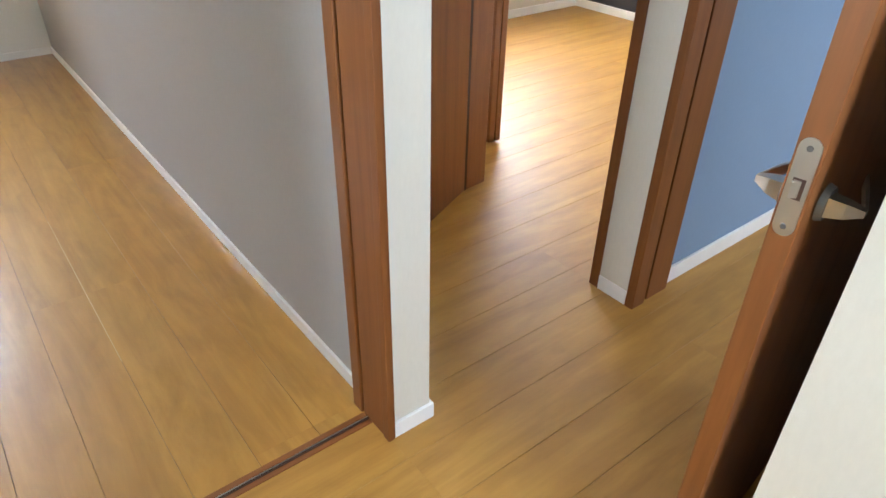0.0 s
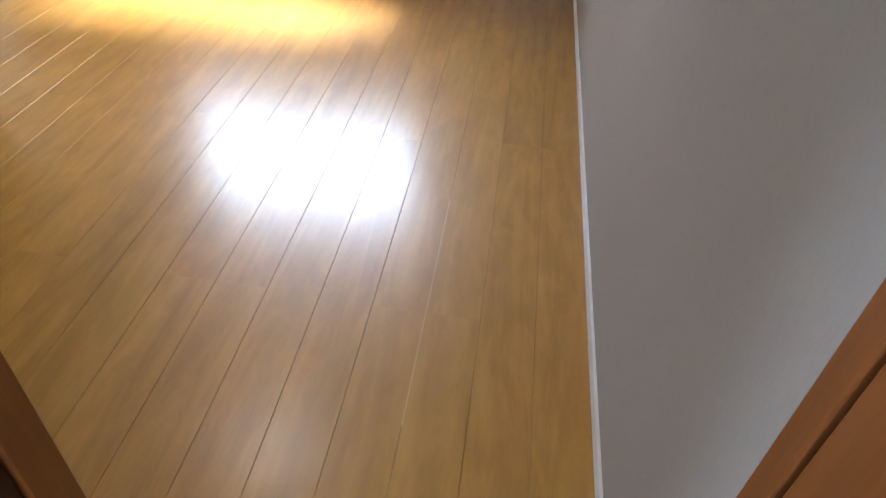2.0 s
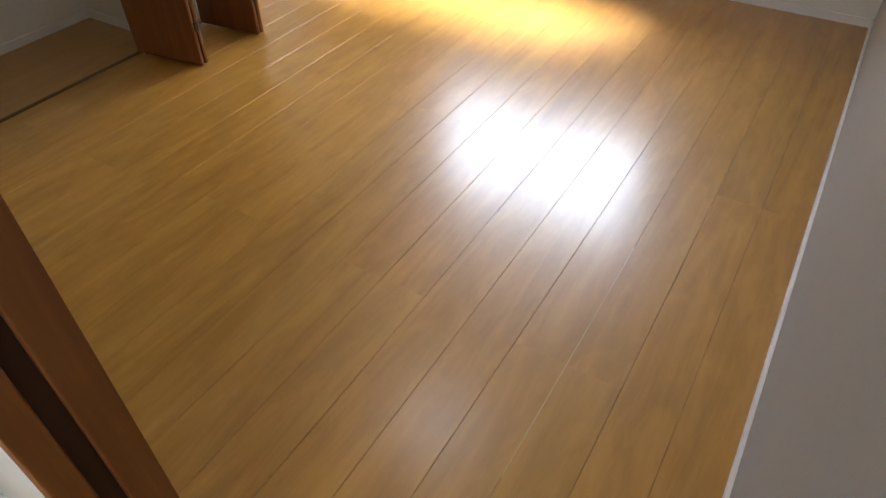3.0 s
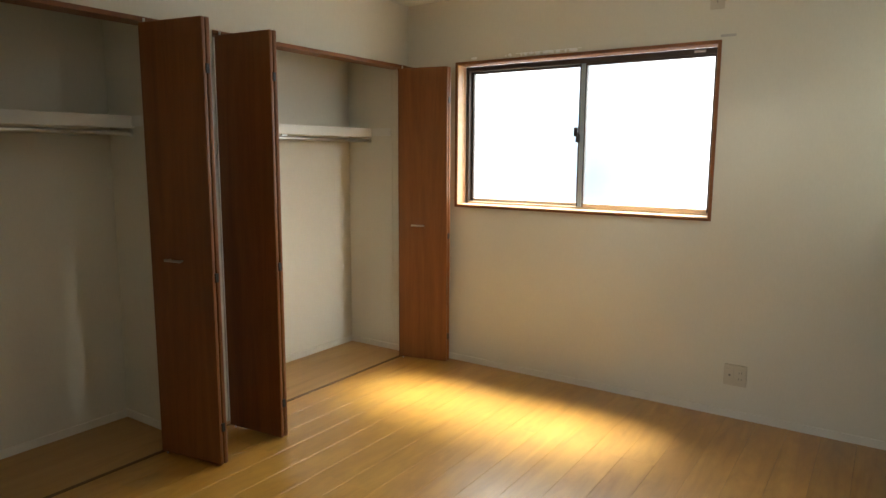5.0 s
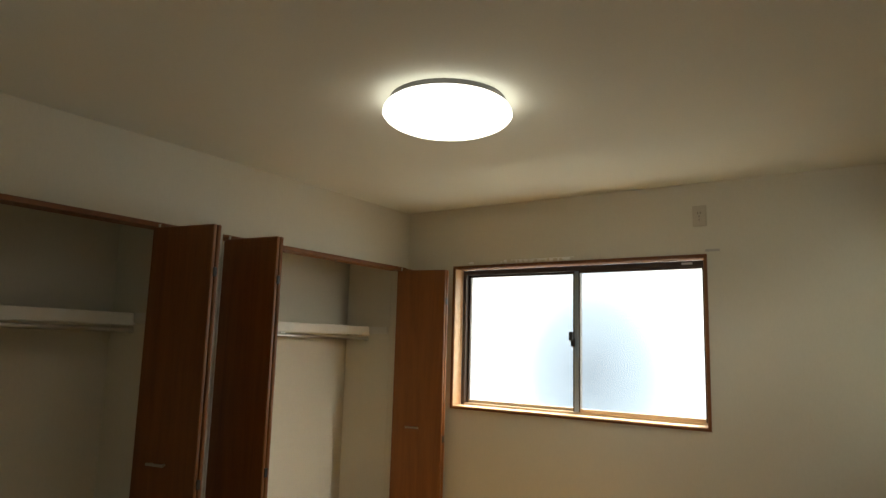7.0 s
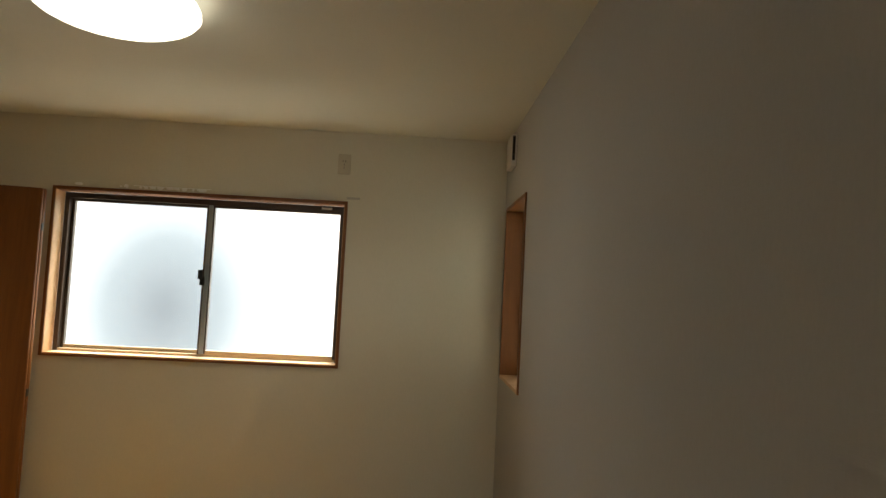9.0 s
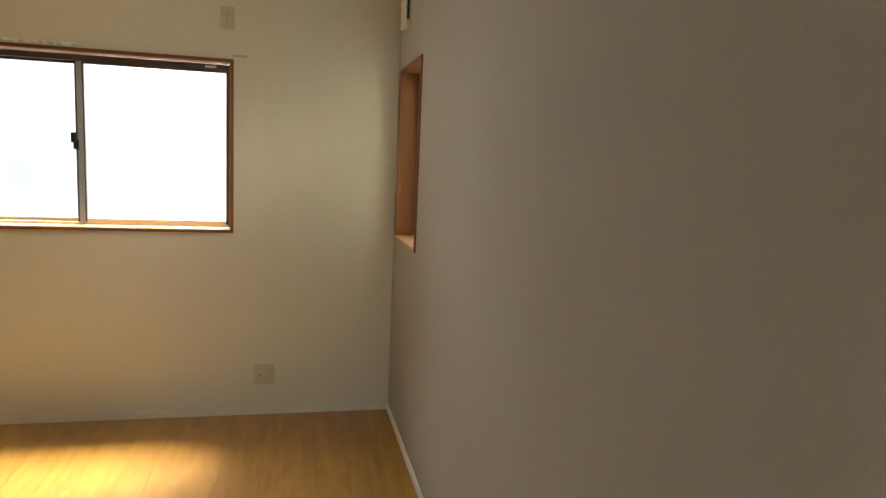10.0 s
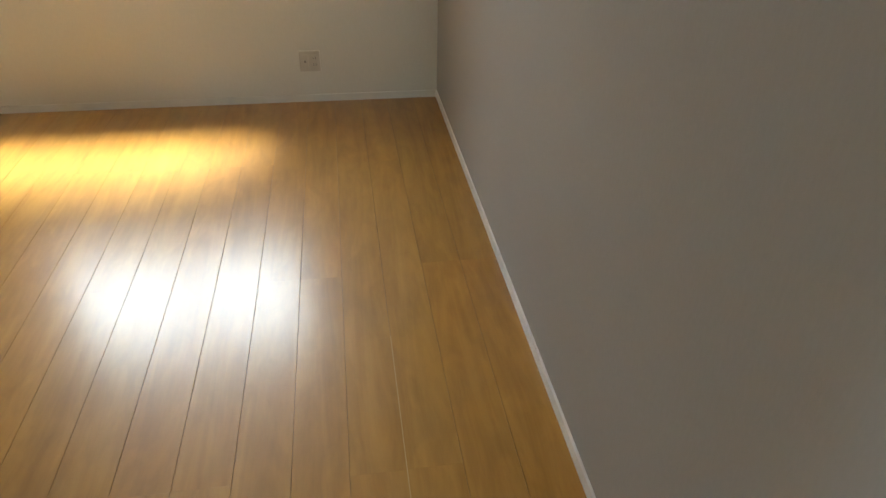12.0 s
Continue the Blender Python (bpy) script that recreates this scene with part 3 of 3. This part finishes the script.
YR = ((0.36, 1.805), (1.99, 3.60))
for yy0, yy1 in YR:
    shelf = thing("closet_shelf", (-3.32, (yy0 + yy1) / 2, 1.53), "white shelf board high inside a closet", "shelf", "closet shelves")

    def sp(n, spec, material, text="", bevel=0.002):
        bm = boxes(*spec, bevel=bevel)
        bmesh.ops.transform(bm, matrix=Matrix.Translation((3.32, -(yy0 + yy1) / 2, -1.53)), verts=bm.verts)
        return part(n, bm, material, shelf, text)

    sp("board", [((CB, yy0, 1.567), (-3.222, yy1, 1.586))], M_SHELF)
    sp("front_edge", [((-3.222, yy0, 1.528), (-3.204, yy1, 1.588))], M_SHELF)
    sp("side_cleat", [((-3.204, yy1 - 0.014, 1.536), (W - 0.11, yy1, 1.588))], M_SHELF)
    rod = thing("hanging_rod", (-3.235, (yy0 + yy1) / 2, 1.505), "steel hanging rod below the closet shelf", "closet rod", "closet rods")
    for n, bm, m in (("tube", cyl(bmesh.new(), (0, yy0 + 0.004 - (yy0 + yy1) / 2, 0), (0, yy1 - 0.004 - (yy0 + yy1) / 2, 0), 0.0125, 18), M_STEEL),
                     ("bracket", boxes(((-0.004, -0.02, 0.0), (0.004, 0.02, 0.062)), bevel=0.001), M_STEEL),
                     ("end_cup", cyl(bmesh.new(), (0, yy1 - 0.014 - (yy0 + yy1) / 2, 0), (0, yy1 - 0.001 - (yy0 + yy1) / 2, 0), 0.019, 18), M_STEEL),
                     ("end_cup", cyl(bmesh.new(), (0, yy0 + 0.001 - (yy0 + yy1) / 2, 0), (0, yy0 + 0.014 - (yy0 + yy1) / 2, 0), 0.019, 18), M_STEEL)):
        part(n, bm, m, rod)

# ---- bedroom: ceiling lamp, outlets, vent ----
lamp = thing("ceiling_lamp", (-1.460, 1.930, H), "round lit ceiling lamp with a milky shade", "ceiling lamp")


def dome(r, z_top, drop, rings=10, seg=64):
    bm = bmesh.new()
    prof = [(r * math.sin(math.pi / 2 * i / rings), z_top - drop * math.cos(math.pi / 2 * i / rings) ** 0.9) for i in range(rings + 1)]
    prof[-1] = (r, z_top - 0.010)
    prof += [(r - 0.002, z_top + 0.006), (r - 0.010, z_top + 0.020), (r - 0.024, z_top + 0.030), (r - 0.05, z_top + 0.033)]
    rows = []
    for rr, z in prof:
        rows.append([bm.verts.new((rr * math.cos(k * 2 * math.pi / seg), rr * math.sin(k * 2 * math.pi / seg), z)) for k in range(seg)] if rr > 1e-6
                    else [bm.verts.new((0, 0, z))])
    for a, b in zip(rows, rows[1:]):
        for k in range(seg):
            if len(a) == 1:
                bm.faces.new((a[0], b[k], b[(k + 1) % seg]))
            else:
                bm.faces.new((a[k], b[k], b[(k + 1) % seg], a[(k + 1) % seg]))
    return bm


part("shade", dome(0.248, -0.050, 0.072), M_LAMP, lamp, "glowing milky shade", smooth=True)
bm = bmesh.new()
cyl(bm, (0, 0, -0.022), (0, 0, 0.0), 0.222, 48)
part("base", bm, M_GREY, lamp, "grey metal base plate")


def outlet(at, w, h, label, kind):
    o = thing("wall_outlet", at, label, "outlet")
    part("plate", boxes(((-w / 2, -0.012, -h / 2), (w / 2, 0, h / 2)), bevel=0.004), M_PLATE, o)
    if kind == "double":
        part("insert", boxes(((0.008, -0.0145, -0.036), (0.046, -0.012, 0.036)), bevel=0.001), M_PLATE, o)
        part("insert", boxes(((-0.046, -0.0145, -0.036), (-0.008, -0.012, 0.036)), bevel=0.001), M_PLATE, o)
        for z in (-0.018, 0.018):
            for x in (0.020, 0.033):
                part("slot", boxes(((x - 0.0016, -0.0152, z - 0.006), (x + 0.0016, -0.0144, z + 0.006))), M_SLOT, o)
        part("socket_hole", cyl(bmesh.new(), (-0.027, -0.0153, 0), (-0.027, -0.0142, 0), 0.006, 14), M_SLOT, o)
    else:
        part("insert", boxes(((-0.018, -0.0145, -0.036), (0.018, -0.012, 0.036)), bevel=0.001), M_PLATE, o)
        for x, z in ((-0.007, 0.016), (0.007, 0.016), (0.0, -0.002), (0.0, -0.022)):
            part("slot", boxes(((x - 0.0025, -0.0152, z - 0.005), (x + 0.0025, -0.0144, z + 0.005))), M_SLOT, o)
    return o


outlet((-0.728, D, 0.240), 0.115, 0.116, "ivory double wall outlet low on the window wall", "double")
outlet((-0.934, D, 2.214), 0.072, 0.116, "ivory air-conditioner outlet high on the window wall", "single")

vent = thing("wall_vent", (0.0, 3.40, 2.28), "white square air vent near the ceiling corner", "vent")
part("cover", boxes(((-0.030, -0.085, -0.085), (0.0, 0.085, 0.085)), bevel=0.006), M_WHITE, vent)
part("slot", boxes(((-0.024, -0.088, -0.055), (-0.010, -0.084, 0.075)), bevel=0.001), M_BLACK, vent, "dark air slot")
part("grille", boxes(((-0.034, -0.060, -0.060), (-0.029, 0.060, 0.060)), bevel=0.002), M_WHITE, vent)

# ---- hall: open brown door, its frame, side room doors ----
hinge_at, tip_at = Vector((0.774, -0.564, 0)), Vector((0.129, -0.643, 0))
hd = thing("hall_door", hinge_at, "red-brown hinged door standing open in the hall", "door")
ang = math.atan2(tip_at.y - hinge_at.y, tip_at.x - hinge_at.x)
RZ = Matrix.Rotation(ang, 4, 'Z')
wide = (tip_at - hinge_at).length


def hd_part(name, bm, material, label="", parent=None, smooth=False):
    bmesh.ops.transform(bm, matrix=RZ, verts=bm.verts)
    return part(name, bm, material, parent or hd, label, smooth)


LZ, HZ = 0.905, 0.874    # latch and handle heights
hd_part("leaf", boxes(((0, -0.016, 0.008), (wide, 0.016, 1.99)), bevel=0.002), M_DOOR)
bm = bmesh.new()
ring = []
for cz, a0 in ((LZ + 0.049, 0.0), (LZ - 0.049, math.pi)):
    ring += [bm.verts.new((wide - 0.001, 0.0125 * math.cos(a0 + k * math.pi / 8), cz + 0.0125 * math.sin(a0 + k * math.pi / 8))) for k in range(9)]
ext = bmesh.ops.extrude_face_region(bm, geom=[bm.faces.new(ring)])
bmesh.ops.translate(bm, vec=(0.0032, 0, 0), verts=[v for v in ext["geom"] if isinstance(v, bmesh.types.BMVert)])
plate = hd_part("latch_plate", bm, M_STEEL, "satin steel latch plate with rounded ends")
hd_part("latch_recess", boxes(((wide + 0.0015, -0.0065, LZ - 0.0130), (wide + 0.0026, 0.0075, LZ + 0.0130))), M_GROOVE, "dark patch that paints the latch recess's shade", plate)
bm = boxes(((wide, -0.0055, LZ - 0.0105), (wide + 0.011, 0.0035, LZ + 0.0105)), bevel=0.001)
for v in bm.verts:
    if v.co.x > wide + 0.008 and v.co.y > 0:
        v.co.x = wide + 0.004
hd_part("latch_bolt", bm, M_STEEL, "slanted steel latch bolt", plate)
for z in (LZ - 0.049, LZ + 0.049):
    hd_part("screw", cyl(bmesh.new(), (wide + 0.002, 0, z), (wide + 0.0030, 0, z), 0.0036, 14), M_GREY, "", plate)


def tapered_bar(bm, stations):
    """A four-sided bar through stations (centre, half thickness along the leaf, half height)."""
    rows = []
    for c, hx, hz in stations:
        rows.append([bm.verts.new((c[0] + dx * hx, c[1], c[2] + dz * hz)) for dx, dz in ((-1, -1), (1, -1), (1, 1), (-1, 1))])
    for a, q in zip(rows, rows[1:]):
        for i in range(4):
            bm.faces.new((a[i], a[(i + 1) % 4], q[(i + 1) % 4], q[i]))
    bm.faces.new(rows[0])
    bm.faces.new(rows[-1])
    return bm


for s in (-1, 1):
    bm = bmesh.new()
    cyl(bm, (wide - 0.055, s * 0.018, HZ), (wide - 0.055, s * 0.026, HZ), 0.024, 28, 0.021)
    # the rose's dark grey holds the shade that falls on it
    rose = hd_part("rose", bm, M_GREY, "round handle rose, shade put into its dark grey")
    # wedge neck that runs out to a point, and the grip that runs back from it towards the leaf
    bm = tapered_bar(bmesh.new(), [((wide - 0.052, s * 0.024, HZ), 0.011, 0.013), ((wide - 0.056, s * 0.045, HZ), 0.009, 0.010),
                                   ((wide - 0.062, s * 0.064, HZ), 0.005, 0.004)])
    hd_part("neck", bm, M_BRASS, "wedge-shaped nickel lever neck", rose)
    bm = tapered_bar(bmesh.new(), [((wide - 0.063, s * 0.063, HZ), 0.006, 0.004), ((wide - 0.095, s * 0.053, HZ + 0.001), 0.008, 0.007),
                                   ((wide - 0.150, s * 0.036, HZ + 0.001), 0.006, 0.008)])
    hd_part("lever", bm, M_BRASS, "nickel lever grip", rose)
for z in (0.2, 1.0, 1.8):
    hd_part("hinge", cyl(bmesh.new(), (0.0, 0.02, z - 0.05), (0.0, 0.02, z + 0.05), 0.007, 14), M_STEEL)

sf = thing("door_frame", (0.925, -0.021, 0), "red-brown door frame beside the blue wall", "door frame", kind="structure")
part("jamb", boxes(((-0.088, -0.018, 0), (-0.030, 0.012, DH)), bevel=0.003), M_TRIM, sf)
part("jamb", boxes(((-0.012, -0.012, 0), (0.089, 0.012, DH)), bevel=0.003), M_TRIM, sf)
# dark strip at the back of the groove paints the shade of its depth
part("jamb_groove_shade", boxes(((-0.032, 0.004, 0), (-0.010, 0.012, DH))), M_GROOVE, sf)
part("strike_plate", boxes(((-0.028, -0.0065, 0.93), (-0.014, -0.003, 1.05)), bevel=0.001), M_STEEL, sf, "satin steel strike plate")
part("head", boxes(((-0.088, -0.55, DH), (0.089, 0.012, DH + 0.025)), bevel=0.003), M_TRIM, sf)
solid("wall_small_room_head", boxes(((0.88, -0.575, DH + 0.025), (0.99, -0.009, H))), M_WALL, "white wall over the small room doorway", "wall")
bf = thing("door_frame", (0.855, 0.119, 0), "red-brown frame at the side room opening", "door frame", kind="structure")
part("jamb", boxes(((-0.016, -0.018, 0), (0.16, 0.016, DH)), bevel=0.003), M_TRIM, bf)

scd = thing("folding_door", (0.77, 0.78, 0), "red-brown folding closet door, half open in the side room", "closet door", "side room closet doors")
bm = leaf(bmesh.new(), (0.550 - 0.77, 0.676 - 0.78), (0.895 - 0.77, 0.833 - 0.78), 0.03, 0.012, 1.97, 0.004)
part("panel", bm, M_DOOR, scd)
bm = leaf(bmesh.new(), (0.904 - 0.77, 0.833 - 0.78), (1.008 - 0.77, 0.844 - 0.78), 0.40, 0.012, 1.97, 0.004)
part("panel", bm, M_DOOR, scd)
# solid dark strip in place of the shade between the two panels
part("fold_gap_shade", boxes(((0.892 - 0.77, 0.832 - 0.78, 0.012), (0.903 - 0.77, 0.862 - 0.78, 1.965))), M_GROOVE, scd, "dark strip that paints shade into the fold gap")
scd2 = thing("folding_door", (1.297, 1.300, 0), "red-brown folding closet door, folded open in the side room", "closet door", "side room closet doors")
part("panel", boxes(((-0.030, -0.186, 0.012), (0.002, 0.18, 1.97)), bevel=0.004), M_DOOR, scd2)
part("panel", boxes(((0.006, -0.186, 0.012), (0.037, 0.18, 1.97)), bevel=0.004), M_DOOR, scd2)

# added window around the fill lamp at the hall's end, never in view
hw = thing("unseen_window_3", (-1.70, -0.27, 1.05), "unseen narrow window added at the end of the hall for fill light", "window", kind="structure")
part("window_frame", boxes(((-0.03, -0.22, 0.0), (0.02, -0.195, 1.05)), ((-0.03, 0.195, 0.0), (0.02, 0.22, 1.05)),
                           ((-0.03, -0.195, 0.0), (0.02, 0.195, 0.03)), ((-0.03, -0.195, 1.02), (0.02, 0.195, 1.05)), bevel=0.003), M_WHITE, hw)
gp = part("pane", boxes(((-0.006, -0.197, 0.028), (-0.002, 0.197, 1.022))), M_GLASS, hw)
gp.visible_shadow = False

# added window around the lamp behind the hall, never in view
hb = thing("unseen_window_4", (-0.155, -2.44, 1.0), "unseen white framed window added behind the hall for fill light", "window", kind="structure")
part("window_frame", boxes(((-0.295, -0.03, 0.0), (-0.265, 0.02, 1.1)), ((0.265, -0.03, 0.0), (0.295, 0.02, 1.1)),
                           ((-0.265, -0.03, 0.0), (0.265, 0.02, 0.03)), ((-0.265, -0.03, 1.07), (0.265, 0.02, 1.1)), bevel=0.003), M_WHITE, hb)
gp = part("pane", boxes(((-0.267, -0.006, 0.028), (0.267, -0.002, 1.072))), M_GLASS, hb)
gp.visible_shadow = False

# ---- floors: boards one by one ----
PW, PL = 0.303, 1.818    # a board, with a groove along its middle


def board_mesh(length, width, along_y, material):
    """One board, made of two strips with a groove between them."""
    bm = bmesh.new()
    g = 0.0003
    cuts = [0.0, PW / 2, width] if width > PW / 2 + 0.02 else [0.0, width]
    for w0, w1 in zip(cuts, cuts[1:]):
        bs = bmesh.new()
        if along_y:
            add_box(bs, (w0 + g, 0.0001, -0.012), (w1 - g, length - 0.0001, 0.0))
        else:
            add_box(bs, (0.0001, w0 + g, -0.012), (length - 0.0001, w1 - g, 0.0))
        ax = 1 if along_y else 0
        top = [e for e in bs.edges if all(v.co.z > -0.001 for v in e.verts) and abs(e.verts[0].co[ax] - e.verts[1].co[ax]) > 0.01]
        bmesh.ops.bevel(bs, geom=top, offset=0.0009, segments=1, affect='EDGES')
        me = bpy.data.meshes.new("strip")
        bs.to_mesh(me)
        bs.free()
        bm.from_mesh(me)
        bpy.data.meshes.remove(me)
    return mesh_of("board", bm, material)


def boards(floor, x0, y0, x1, y1, along_y, material, first_row, first_joint):
    """Rows of boards, each shifted by half a board against the next."""
    cache = {}
    lo, hi, r0, r1 = (y0, y1, x0, x1) if along_y else (x0, x1, y0, y1)
    k = math.floor((r0 - first_row) / PW)
    while first_row + k * PW < r1 - 1e-4:
        r = first_row + k * PW
        wa, wb = max(r, r0), min(r + PW, r1)
        s = first_joint + (PL / 2 if k % 2 else 0.0) + 0.013 * ((k * 7) % 5 - 2)
        s -= math.ceil((s - lo) / PL) * PL
        while s < hi - 1e-4:
            a, b = max(s, lo), min(s + PL, hi)
            if b - a > 0.02 and wb - wa > 0.01:
                key = (round(b - a, 3), round(wb - wa, 3))
                if key not in cache:
                    cache[key] = board_mesh(b - a, wb - wa, along_y, material)
                ob = new("board", cache[key])
                ob.parent = floor
                ob.location = (wa, a, 0) if along_y else (a, wa, 0)
            s += PL
        k += 1


f_bed = solid("floor_bedroom", boxes(((W, 0.098, -0.1), (0.0, D, -0.012))), M_GAP, "honey-coloured glossy wooden board floor", "floor")
boards(f_bed, -2.877, 0.098, 0.0, D, True, M_FLOOR, -0.909, 1.929)
f_hall = solid("floor_hall", boxes(((-1.75, -2.4, -0.1), (SX, 0.070, -0.012)), ((XR, 0.070, -0.1), (SX, SY, -0.012))), M_GAP,
               "honey-coloured glossy wooden board floor of hall and side room", "floor")
boards(f_hall, -1.62, -1.748, SX, 0.070, False, M_HALL, 0.070, 0.874)
boards(f_hall, XR, 0.070, SX, SY, False, M_HALL, 0.070, 0.874)
part("board_rest", boxes(((-1.62, -2.4, -0.0119), (SX, -1.748, 0.0))), M_HALL, f_hall)
solid("floor_closet", boxes(((CB, 0.36, -0.1), (-2.897, 1.805, 0.0)), ((CB, 1.99, -0.1), (-2.897, 3.60, 0.0))), M_CLOSET,
      "dull brown wooden floor inside the closets", "floor")
# raised strip along a board edge; its pale colour paints a daylight glint
M_GLINT = plain("board_edge_glint", (0.62, 0.46, 0.22), 0.16)
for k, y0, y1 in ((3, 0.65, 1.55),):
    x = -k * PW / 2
    part("glint_edge", boxes(((x - 0.0013, y0, -0.003), (x + 0.0009, y1, 0.0005)), bevel=0.0004), M_GLINT, f_bed, "raised board edge with a glint in its pale colour")
